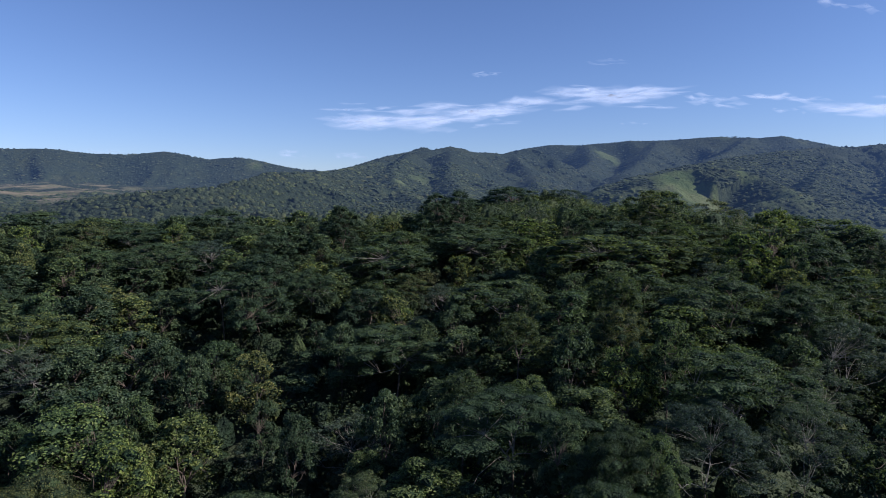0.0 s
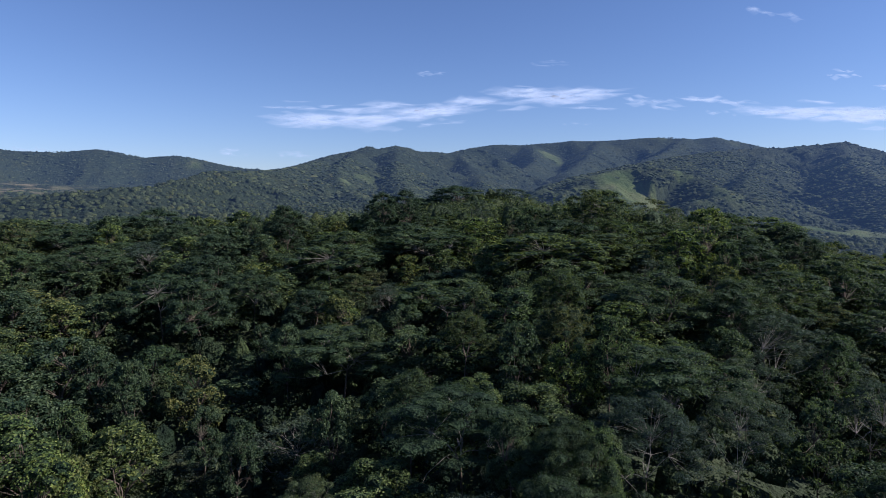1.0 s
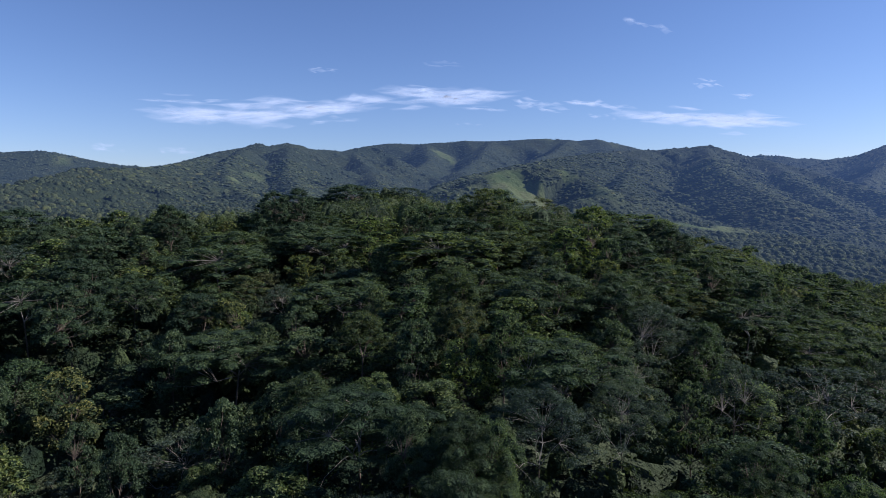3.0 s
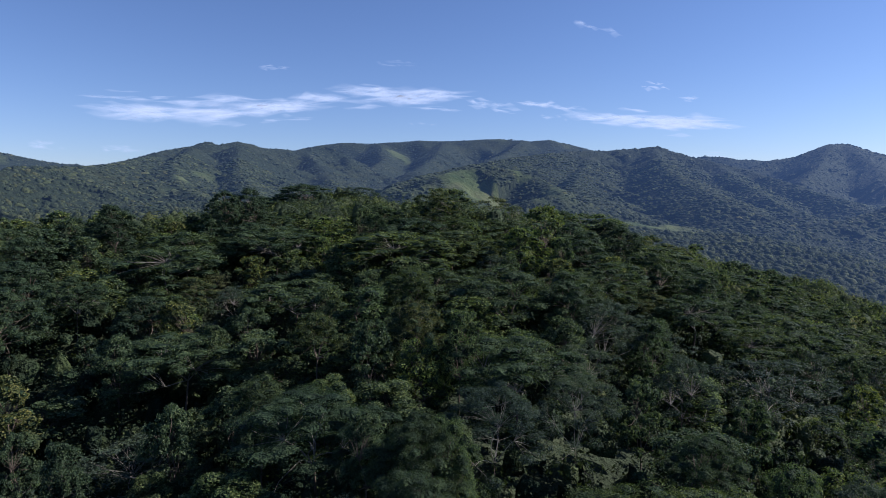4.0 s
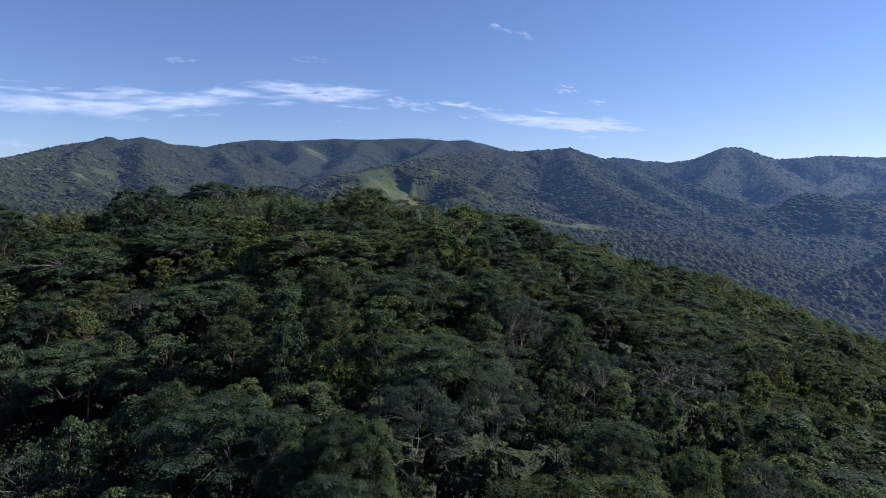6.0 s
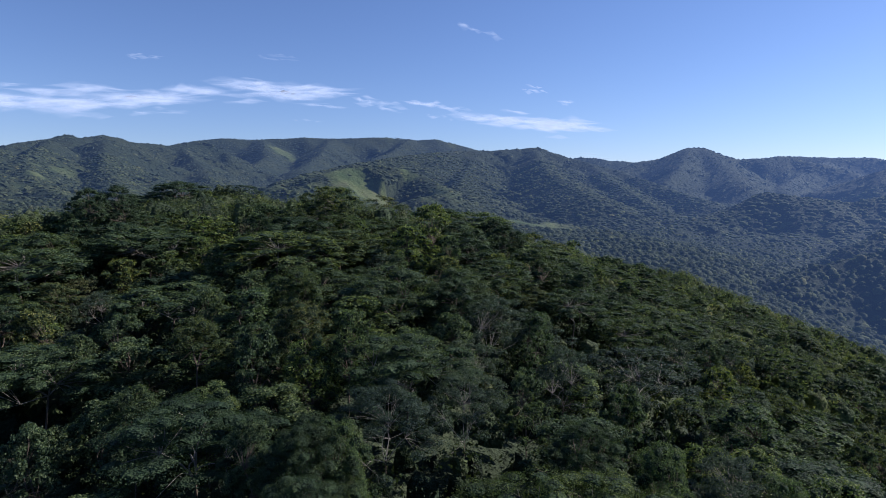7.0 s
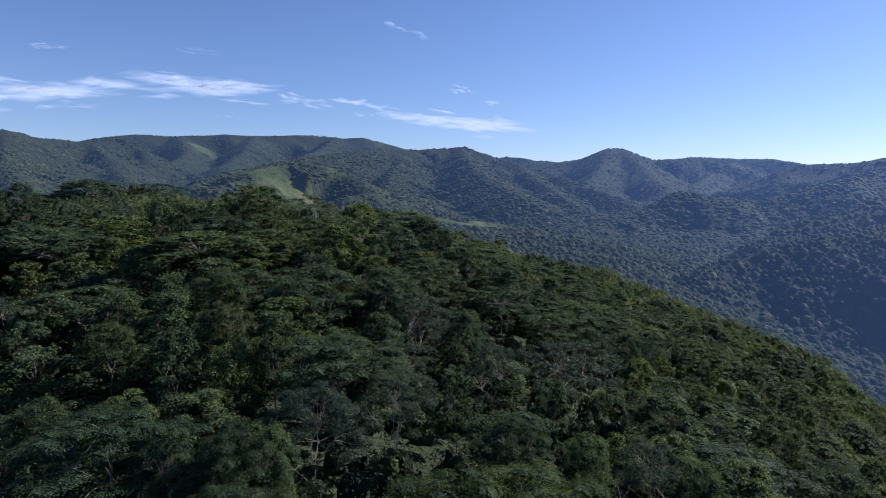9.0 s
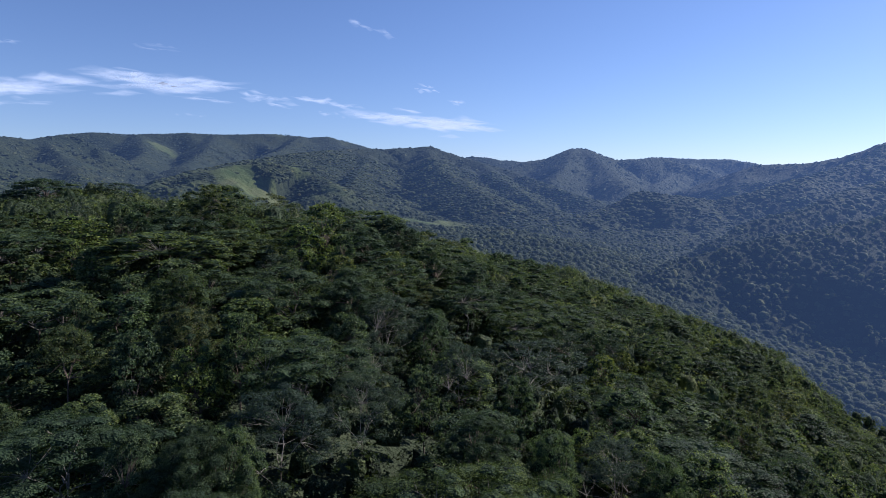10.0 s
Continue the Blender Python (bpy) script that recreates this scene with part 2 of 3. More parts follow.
# ridges: azimuth, elevation and distance of the points along each; steepness of its flanks; spacing of its spurs
RIDGES = (
    (crest(-60, -11.5, 3100, 2800, (), ((-7, 1.2, 2700),)), 0.40, 190),
    (crest(-10.5, 8, 1700, 2350, (), ((11, 3.0, 2500), (15, 1.0, 2600))), 0.42, 120),
    (crest(6, 32, 3300, 3500, ((2, 3.0, 3200),), ((37, 2.6, 3300),)), 0.40, 200),
    (crest(40, 47.5, 2900, 2900, ((36, 2.6, 2900),), ((51, 1.5, 2800),)), 0.42, 150),
    (crest(46.5, 58, 2350, 2500, ((44, 1.9, 2200),), ((62, 1.9, 2450),)), 0.46, 150),
    (crest(56, 67, 3100, 2900, ((53, 2.0, 3100),), ()), 0.40, 170),
    (crest(65.5, 100, 1750, 1350, ((62, 1.0, 1800),), ()), 0.38, 110),
    # foothills of the green hill
    (((-42, -1.6, 800), (-32.2, -0.4, 760), (-29.1, 0.2, 720), (-23.7, 0.8, 700), (-19.2, 1.1, 740), (-15.4, 2.3, 900), (-12.4, 2.3, 1050), (-9.4, 2.45, 1250), (-5.5, 3.5, 1700)), 0.34, 70),
    (((-3, 4.2, 1720), (-4.6, 2.6, 1450), (-4.4, 1.2, 1200), (-2.6, 0.2, 1000), (-1.0, -1.2, 800)), 0.40, 80),
    (((0.8, 4.4, 1800), (0.6, 2.4, 1500), (1.4, 1.0, 1250), (2.5, -0.3, 1000)), 0.42, 80),
    (((6.5, 3.9, 2250), (8.0, 2.3, 1900), (8.6, 1.2, 1550)), 0.42, 90),
    # spurs of the long range
    (((13, 4.7, 3300), (13.4, 3.3, 2800), (11.5, 1.9, 2300)), 0.42, 120),
    (((19, 4.9, 3350), (18.0, 3.5, 2800), (16.2, 2.2, 2350)), 0.42, 120),
    (((26, 5.0, 3450), (24.6, 3.9, 2900), (22.8, 3.2, 2500)), 0.42, 120),
    # the middle hill with the pastures before it
    (((14, 0.8, 1000), (16.9, 1.9, 1150), (21.1, 2.75, 1300), (25.4, 3.45, 1480), (30.4, 3.95, 1700), (33.9, 4.0, 1800), (36, 4.1, 1840), (37.8, 4.25, 1850), (39.4, 3.75, 1830), (41.1, 3.11, 1800), (44.7, 2.08, 1700), (48.8, 0.54, 1500), (51.8, -0.5, 1350)), 0.36, 110),
    (((18, 1.75, 1020), (20.6, 2.5, 1070), (23, 2.7, 1100), (26, 2.2, 1130), (28, 1.2, 1060), (29.6, 0.3, 960)), 0.34, 75),
    (((32, 3.7, 1720), (31.2, 2.2, 1450), (30.6, 1.0, 1200), (31.5, -0.2, 1000)), 0.38, 80),
    (((37.4, 4.0, 1800), (38.3, 2.4, 1500), (40.8, 0.8, 1250), (43.5, -0.6, 1050)), 0.38, 80),
    (((42.5, 2.6, 1760), (44.2, 1.2, 1480), (47, -0.6, 1230), (49.2, -1.9, 1060)), 0.38, 80),
    # spurs of the peak
    (((50.6, 3.9, 2370), (49.8, 2.3, 2000), (48.6, 1.0, 1750)), 0.44, 100),
    (((51.5, 3.8, 2370), (53.5, 2.2, 2050), (54.8, 0.8, 1750)), 0.44, 100),
    (((60.5, 2.6, 2900), (58.6, 1.5, 2300), (57.4, 0.5, 1900)), 0.42, 110),
    # the valley's far side: knoll, shaded spur and long spur
    (((46.0, -3.7, 860), (50.2, -2.3, 980), (53.5, -1.2, 1050), (56.4, 0.25, 1100), (60.1, -0.3, 1130), (62, -0.6, 1150), (64.7, 0.0, 1180), (67.9, 1.0, 1250), (70.1, 1.7, 1350), (73, 2.8, 1480)), 0.46, 75),
    (((63.0, -3.9, 800), (65.2, -2.2, 860), (68.8, -1.15, 920), (71, -0.25, 980), (72.3, 0.5, 1060), (76, 1.4, 1150), (90, 3.2, 1200)), 0.78, 80),
    (((58.0, -6.4, 600), (60.3, -5.4, 640), (63.2, -4.5, 660), (66.3, -3.6, 690), (70.3, -2.7, 730), (74.2, -1.6, 780), (86, 1.2, 850), (100, 2.5, 900)), 0.48, 75),
)


def ridge_height(x, y, points, steep, spur, seed):
    """Height of one ridge's tent over the plan, its flanks cut by gullies."""
    best, hgt, pos = np.full(x.shape, 1e9), np.zeros(x.shape), np.zeros(x.shape)
    s0 = 0.0
    ends = [(d * math.sin(radians(a)), d * math.cos(radians(a)), d * math.tan(radians(e))) for a, e, d in points]
    for (ax, ay, az_), (bx, by, bz) in zip(ends, ends[1:]):
        ux, uy = bx - ax, by - ay
        L = math.hypot(ux, uy)
        t = np.clip(((x - ax) * ux + (y - ay) * uy) / (L * L), 0, 1)
        d = np.hypot(x - ax - ux * t, y - ay - uy * t)
        near = d < best
        best = np.where(near, d, best)
        hgt = np.where(near, az_ + (bz - az_) * t, hgt)
        pos = np.where(near, s0 + L * t, pos)
        s0 += L
    wob = fractal(x / (spur * 1.3), y / (spur * 1.3), 3, seed + 60) / 0.875 - 0.5
    p = pos / spur + 1.3 * wob + seed * 3.7
    rib = 1 - np.abs(2 * value_noise(p, best / (spur * 3.2), seed) - 1)
    fine = 1 - np.abs(2 * value_noise(p * 2.3 + 5, best / (spur * 1.6), seed + 7) - 1)
    cut = np.minimum(best * 0.46, spur * 0.6)
    return hgt - steep * (np.sqrt(best ** 2 + 400.0) - 20.0) - cut * (0.75 * (1 - rib) + 0.3 * (1 - fine)) + 0.12 * cut * wob


def canopy(x, y):
    """Height of the woods' mean top over the plan."""
    x, y = np.asarray(x, float), np.asarray(y, float)
    az = np.degrees(np.arctan2(x, y))
    r = np.hypot(x, y)
    rs, zs = [np.full_like(r, 4.0)], [np.full_like(r, -20.0)]
    for d, v in HOME:
        rs.append(np.full_like(r, float(d)))
        zs.append(along(az, HOME_AZ, v))
    for d, v in FLOORS:
        rs.append(np.full_like(r, float(d)))
        zs.append(d * np.tan(np.radians(along(az, FLOOR_AZ, v))))
    rs.append(np.full_like(r, 4950.0))
    zs.append(zs[-1] - 60)
    R, Z = np.stack(rs, -1), np.stack(zs, -1)
    # monotone cubic along each line out from the middle
    h = np.diff(R, axis=-1)
    s = np.diff(Z, axis=-1) / h
    m = np.zeros_like(Z)
    same = s[..., :-1] * s[..., 1:] > 0
    m[..., 1:-1] = np.where(same, 2 * s[..., :-1] * s[..., 1:] / np.where(same, s[..., :-1] + s[..., 1:], 1.0), 0.0)
    k = np.clip((r[..., None] >= R).sum(-1) - 1, 0, R.shape[-1] - 2)
    pick = lambda a: np.take_along_axis(a, k[..., None], -1)[..., 0]
    r0, z0, hh, m0 = pick(R), pick(Z), pick(h), pick(m)
    z1 = np.take_along_axis(Z, (k + 1)[..., None], -1)[..., 0]
    m1 = np.take_along_axis(m, (k + 1)[..., None], -1)[..., 0]
    t = np.clip((r - r0) / hh, 0, 1)
    z = (2 * t ** 3 - 3 * t ** 2 + 1) * z0 + (t ** 3 - 2 * t ** 2 + t) * hh * m0 + (3 * t ** 2 - 2 * t ** 3) * z1 + (t ** 3 - t ** 2) * hh * m1
    far = r > 330
    if far.any():
        fx, fy, fr = x[far], y[far], r[far]
        roll = fractal(fx / 130, fy / 130, 4, 5) / 0.94 - 0.5
        high = z[far] + roll * np.clip((fr - 330) / 10, 0, 26)
        for number, (points, steep, spur) in enumerate(RIDGES):
            high = np.maximum(high, ridge_height(fx, fy, points, steep, spur, number * 11))
        z[far] = np.minimum(high, fr * np.tan(np.radians(skyline(az[far]))))
    return z + EYE


def cover(x, y):
    """How far the land is cleared (0 woods, 1 grass), and how dry it is."""
    az, r = np.degrees(np.arctan2(x, y)), np.hypot(x, y)

    def spot(a, da, d, dd):
        return np.clip(1.6 - np.hypot((az - a) / da, (r - d) / dd) * 1.3, 0, 1)

    n = fractal(x / 48, y / 70, 4, 21) / 0.94
    patch = np.clip((n - 0.47) * 10, 0, 1)
    hill = spot(23.5, 8, 1030, 200)
    slope = spot(-2.5, 3.0, 1250, 260)
    glade = spot(37, 4, 830, 120)
    plain = spot(-33, 9, 1700, 900)
    cleared = np.maximum.reduce([patch * hill, np.clip((n - 0.55) * 9, 0, 1) * slope, np.clip((n - 0.5) * 9, 0, 1) * glade, np.clip((n - 0.44) * 7, 0, 1) * plain])
    scattered = np.clip((fractal(x / 200 + 3, y / 200, 4, 33) / 0.94 - 0.68) * 9, 0, 1) * np.clip((r - 700) / 400, 0, 1) * (az < 30)
    return np.maximum(cleared, 0.7 * scattered), np.clip(plain * 1.2, 0, 1) * 0.75


def mesh_from(name, verts, faces, mat, smooth=False):
    """A mesh from arrays of vertices and of equal-sided faces."""
    verts, faces = np.asarray(verts, np.float32), np.asarray(faces, np.int32)
    me = bpy.data.meshes.new(name)
    n, k = faces.shape
    me.vertices.add(len(verts))
    me.vertices.foreach_set("co", verts.ravel())
    me.loops.add(n * k)
    me.loops.foreach_set("vertex_index", faces.ravel())
    me.polygons.add(n)
    me.polygons.foreach_set("loop_start", np.arange(0, n * k, k, dtype=np.int32))
    me.polygons.foreach_set("use_smooth", np.broadcast_to(np.asarray(smooth, bool), n).copy())
    me.update(calc_edges=True)
    me.materials.append(mat)
    return me


def attribute(me, name, values):
    a = me.attributes.new(name, "FLOAT", "POINT")
    a.data.foreach_set("value", np.asarray(values, np.float32).ravel())


def haze_depth(x, y):
    """Strength of the painted haze emission: more with distance, and towards the sun."""
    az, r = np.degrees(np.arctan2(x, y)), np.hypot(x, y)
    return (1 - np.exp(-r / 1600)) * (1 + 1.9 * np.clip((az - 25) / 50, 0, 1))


HAZE_START, RANGES = 450.0, 1620.0  # from here on the hills, and the ranges, carry painted haze
FLOOR_DROP = 11.5  # canopy top to forest floor on the home hill


def floor_height(x, y):
    r = np.hypot(x, y)
    c, _ = cover(x, y)
    return canopy(x, y) - np.interp(r, [0, 170, 330, 550, 1000, 1700], [FLOOR_DROP, FLOOR_DROP, 6.0, 3.0, 1.7, 1.3]) * (1 - 0.8 * c)


def build_ground():
    az = np.concatenate([np.arange(-45, 86, 0.3), np.arange(88, 315, 3.0)])
    r = np.concatenate([[0.02, 2.5], np.geomspace(5, 400, 170), np.geomspace(404, 3700, 230), np.geomspace(3780, 4950, 9)])
    A, R = np.meshgrid(np.radians(az), r)
    x, y = (R * np.sin(A)).ravel(), (R * np.cos(A)).ravel()
    z = floor_height(x, y)
    c, d = cover(x, y)
    na, nr = len(az), len(r)
    i = np.arange(nr - 1)[:, None] * na
    j = np.arange(na)[None, :]
    jn = (j + 1) % na
    f = np.stack([i + j, i + jn, i + na + jn, i + na + j], -1).reshape(-1, 4)[:, ::-1]
    me = mesh_from("ground", np.stack([x, y, z], -1), f, GROUND, True)
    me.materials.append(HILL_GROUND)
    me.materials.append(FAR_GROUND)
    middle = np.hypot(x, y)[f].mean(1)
    me.polygons.foreach_set("material_index", (middle > HAZE_START).astype(np.int32) + (middle > RANGES))
    attribute(me, "cleared", c)
    attribute(me, "dry", d)
    attribute(me, "painted_haze", haze_depth(x, y))
    return tagged(new("ground", me), "wooded hills and mountain ranges with cleared green pastures", "ground", kind="structure")


build_ground()


# ---- foliage ----
def sprays(rng, points, normals, length, width, droop=0.25):
    """Leaf sprays: kites of four corners, each laid about its normal at a point."""
    n = len(points)
    nrm = normals + rng.normal(0, 0.4, (n, 3))
    nrm /= np.linalg.norm(nrm, axis=1)[:, None] + 1e-9
    a = np.cross(nrm, rng.normal(0, 1, (n, 3)))
    a /= np.linalg.norm(a, axis=1)[:, None] + 1e-9
    b = np.cross(nrm, a)
    L = length * rng.uniform(0.6, 1.35, n)[:, None]
    W = width * rng.uniform(0.7, 1.3, n)[:, None]
    base = points - a * L * 0.5
    tip = points + a * L * 0.5 - nrm * L * droop
    side = points - a * L * 0.08
    v = np.stack([base, side + b * W * 0.5 + nrm * W * 0.12, tip, side - b * W * 0.5 + nrm * W * 0.12], 1).reshape(-1, 3)
    return v, np.arange(4 * n).reshape(-1, 4)


def tube(a, b, ra, rb, bend, sides=5, steps=4):
    """A tapered, slightly bent limb from a to b."""
    a, b = np.asarray(a, float), np.asarray(b, float)
    axis = (b - a) / (np.linalg.norm(b - a) + 1e-9)
    u = np.cross(axis, [0.31, 0.87, 0.39])
    u /= np.linalg.norm(u) + 1e-9
    w = np.cross(axis, u)
    t = np.linspace(0, 1, steps + 1)[:, None]
    mid = a + (b - a) * t + np.asarray(bend) * np.sin(np.pi * t)
    rad = ra + (rb - ra) * t
    ang = np.arange(sides) * 2 * np.pi / sides
    ring = np.cos(ang)[:, None] * u + np.sin(ang)[:, None] * w
    v = (mid[:, None, :] + rad[:, None] * ring[None]).reshape(-1, 3)
    i = np.arange(steps)[:, None] * sides
    j = np.arange(sides)[None]
    jn = (j + 1) % sides
    f = np.stack([i + j, i + jn, i + sides + jn, i + sides + j], -1).reshape(-1, 4)
    return v, f


def joined(pieces):
    vs, fs, n = [], [], 0
    for v, f in pieces:
        vs.append(v)
        fs.append(f + n)
        n += len(v)
    return np.concatenate(vs), np.concatenate(fs)


def domes(rng, x, y, top, size, flat, rings, sides, body=1.0):
    """Lumpy crowns: for each tree a skin of triangles from an apex down over uneven rings."""
    n = len(x)
    ang = np.arange(sides) * 2 * np.pi / sides
    vs = [np.stack([x + rng.normal(0, 0.12, n) * size, y + rng.normal(0, 0.12, n) * size, top], -1)[:, None, :]]
    turn = rng.uniform(0, 6.28, n)
    for k in range(1, rings + 1):
        fall = k / rings * 1.75
        lump = rng.uniform(0.5, 1.32, (n, sides)) * body
        rad = size[:, None] * math.sin(min(fall, 1.57)) * lump
        a = ang[None] + turn[:, None] + k * 0.5
        z = top[:, None] - (size * flat)[:, None] * (1 - math.cos(fall)) * rng.uniform(0.8, 1.2, (n, sides))
        vs.append(np.stack([x[:, None] + rad * np.sin(a), y[:, None] + rad * np.cos(a), z], -1))
    v = np.concatenate(vs, 1)
    j = np.arange(sides)
    jn = (j + 1) % sides
    f = [np.stack([np.zeros(sides, int), 1 + jn, 1 + j], -1)]
    for k in range(rings - 1):
        a, b = 1 + k * sides, 1 + (k + 1) * sides
        f.append(np.stack([a + j, a + jn, b + j], -1))
        f.append(np.stack([a + jn, b + jn, b + j], -1))
    f = np.concatenate(f)
    per = v.shape[1]
    return v.reshape(-1, 3), (f[None] + (np.arange(n) * per)[:, None, None]).reshape(-1, 3), per


# kind: crown radius, crown depth, clumps, clump radius, flatness, sprays, length, width, bark, limb radius
KINDS = {
    "round": (5.6, 9.0, 50, 1.6, 0.55, 19000, 0.185, 0.12, DARK_BARK, 0.12),
    "umbrella": (6.6, 6.5, 60, 1.5, 0.42, 19000, 0.185, 0.105, GREY_BARK, 0.07),
    "broadleaf": (3.5, 10.0, 44, 0.95, 0.8, 8500, 0.25, 0.16, DARK_BARK, 0.08),
    "sparse": (5.2, 8.0, 54, 0.9, 0.5, 11000, 0.18, 0.11, PALE_BARK, 0.036),
    "vine": (4.0, 11.5, 60, 1.15, 0.8, 15000, 0.19, 0.13, DARK_BARK, 0.1),
}
TREE_H = 15.0


def clump_centres(rng, kind):
    R, depth, n = KINDS[kind][:3]
    out = []
    tries = 0
    gap = KINDS[kind][3] * 0.95
    while len(out) < n and tries < 6000:
        tries += 1
        a, q = rng.uniform(0, 2 * np.pi), math.sqrt(rng.uniform(0, 1))
        lobe = 1 + 0.22 * math.sin(3 * a + kind_phase[0]) + 0.14 * math.sin(5 * a + kind_phase[1])
        rr = R * q * lobe
        if kind == "umbrella":
            z = -0.5 * q ** 2 * depth + rng.choice([0, 0, -0.28, -0.55]) * depth
        elif kind in ("vine", "broadleaf"):
            z = -depth * rng.uniform(0, 1) ** 1.2
            rr = R * lobe * min(1.0, 0.25 + 0.95 * math.sqrt(-z / depth)) * math.sqrt(rng.uniform(0.35, 1))
        else:
            z = -depth * (1 - math.sqrt(max(0, 1 - q * q))) * 0.9 + rng.uniform(-0.6, 0.3)
            if rng.uniform() < 0.25:
                z -= rng.uniform(0.15, 0.45) * depth
        p = np.array([rr * math.cos(a), rr * math.sin(a), TREE_H - 0.8 + z])
        if all(np.linalg.norm((p - c) * [1, 1, 1.3]) > gap for c in out):
            out.append(p)
        if tries % 400 == 0:
            gap *= 0.85
    return np.array(out)


kind_phase = [0.0, 0.0]


def tree_meshes(kind, seed, detail):
    """Meshes of the trunk, the limbs and the crown of one tree, 15 m high."""
    rng = np.random.default_rng(seed)
    kind_phase[0], kind_phase[1] = rng.uniform(0, 6, 2)
    R, depth, n, cr, flat, count, ln, wd, bark, limb = KINDS[kind]
    cen = clump_centres(rng, kind)
    count = int(count * detail)
    grow = detail ** -0.44
    # crown
    which = rng.integers(0, len(cen), count)
    size = rng.uniform(0.7, 1.3, len(cen))[which]
    d = rng.normal(0, 1, (count, 3))
    d[:, 2] = d[:, 2] * 0.9 + 0.4
    d /= np.linalg.norm(d, axis=1)[:, None]
    shell = rng.uniform(0.72, 1.12, count)
    off = d * (cr * size * shell)[:, None]
    off[:, 2] *= flat
    pts = cen[which] + off
    nrm = d * 1.3 + np.array([0, 0, 0.45])
    v, f = sprays(rng, pts, nrm, ln * grow, wd * grow, 0.2 if kind != "broadleaf" else 0.4)
    # inner boughs that make each clump dense
    body = 0.68 * cr * rng.uniform(0.8, 1.2, len(cen)) * (0.6 if kind == "sparse" else 1.0)
    iv, it, _ = domes(rng, cen[:, 0], cen[:, 1], cen[:, 2] + body * flat * 0.8, body, np.full(len(cen), flat), 2, 6)
    crown = mesh_from("crown", np.concatenate([v, iv]), np.concatenate([f[:, [0, 1, 2]], f[:, [0, 2, 3]], it + len(v)]), LEAF[kind])
    crown.materials.append(INNER)
    inner = np.zeros(2 * len(f) + len(it), np.int32)
    inner[2 * len(f):] = 1
    crown.polygons.foreach_set("material_index", inner)
    # trunk and limbs
    lean = rng.normal(0, 0.5, 2)
    fork = np.array([lean[0], lean[1], TREE_H - depth * 1.15])
    fork[2] = max(fork[2], 4.5)
    trunk = joined([tube((0, 0, -14.0), fork, limb * 2.3, limb * 1.4, (*rng.normal(0, 0.3, 2), 0), 7, 8)])
    hubs = []
    for c in cen[rng.permutation(len(cen))[:6 if detail > 0.3 else 3]]:
        hubs.append(fork + (c - fork) * rng.uniform(0.5, 0.65) + np.array([0, 0, -0.4]))
    limbs = [[tube(fork, h, limb * 1.15, limb * 0.7, (*rng.normal(0, 0.35, 2), 0.3))] for h in hubs]
    hubs = np.array(hubs)
    for c in cen:
        k = int(np.argmin(np.linalg.norm(hubs - c, axis=1)))
        h = hubs[k]
        limbs[k].append(tube(h, c, limb * 0.6, limb * 0.16, rng.normal(0, 0.25, 3), 3, 2))
        if detail > 0.3 and kind == "sparse":
            for twig in range(1):
                e = c + rng.normal(0, 1, 3) * [cr * 0.6, cr * 0.6, cr * 0.4]
                limbs[k].append(tube(h + (c - h) * 0.6, e, limb * 0.25, limb * 0.08, rng.normal(0, 0.12, 3), 3, 2))
    return mesh_from("trunk", *trunk, DARK_BARK, True), [mesh_from("limb", *joined(p), bark, True) for p in limbs], crown


LABELS = {
    "round": ("dense dark green rainforest tree with a rounded crown", "tree"),
    "umbrella": ("spreading tree with flat layered green crown and pale limbs", "tree"),
    "broadleaf": ("slender tree with large glossy light green leaves", "tree"),
    "sparse": ("thin grey-green tree with pale bare branches showing", "tree"),
    "vine": ("tall tree draped in a thick coat of green vines", "tree"),
}


NAMES = {"round": "forest_tree", "umbrella": "umbrella_tree", "broadleaf": "broadleaf_tree", "sparse": "thin_tree", "vine": "vine_tree"}


def make_tree(kind, seed, detail):
    trunk, limbs, crown = tree_meshes(kind, seed, detail)
    base = new(NAMES[kind])
    base.empty_display_size = 0.5
    for name, me in (("trunk", trunk), ("crown", crown), *(("limb", m) for m in limbs)):
        new(name, me).parent = base
    label, cat = LABELS[kind]
    return tagged(base, label, cat, "trees of the home hill")


STOCK = {}


def plant(kind, variant, detail, x, y, top, wide, turn):
    """Stands a tree with its top at that height, its trunk reaching into the floor, its crown widened by a factor."""
    z = float(floor_height(np.array([x]), np.array([y]))[0])
    tall = min(max(0.65, (top - z) / TREE_H), wide * 1.25)
    key = (kind, variant, detail)
    m = pose(x, y, top - TREE_H * tall, 0, 0, turn)
    if key not in STOCK:
        STOCK[key] = make_tree(kind, sum(map(ord, kind)) * 7 + variant, detail)
        ob = STOCK[key]
        ob.matrix_basis = m
    else:
        ob = copy_thing(STOCK[key], m)
    ob.scale = (wide, wide, tall)
    return ob


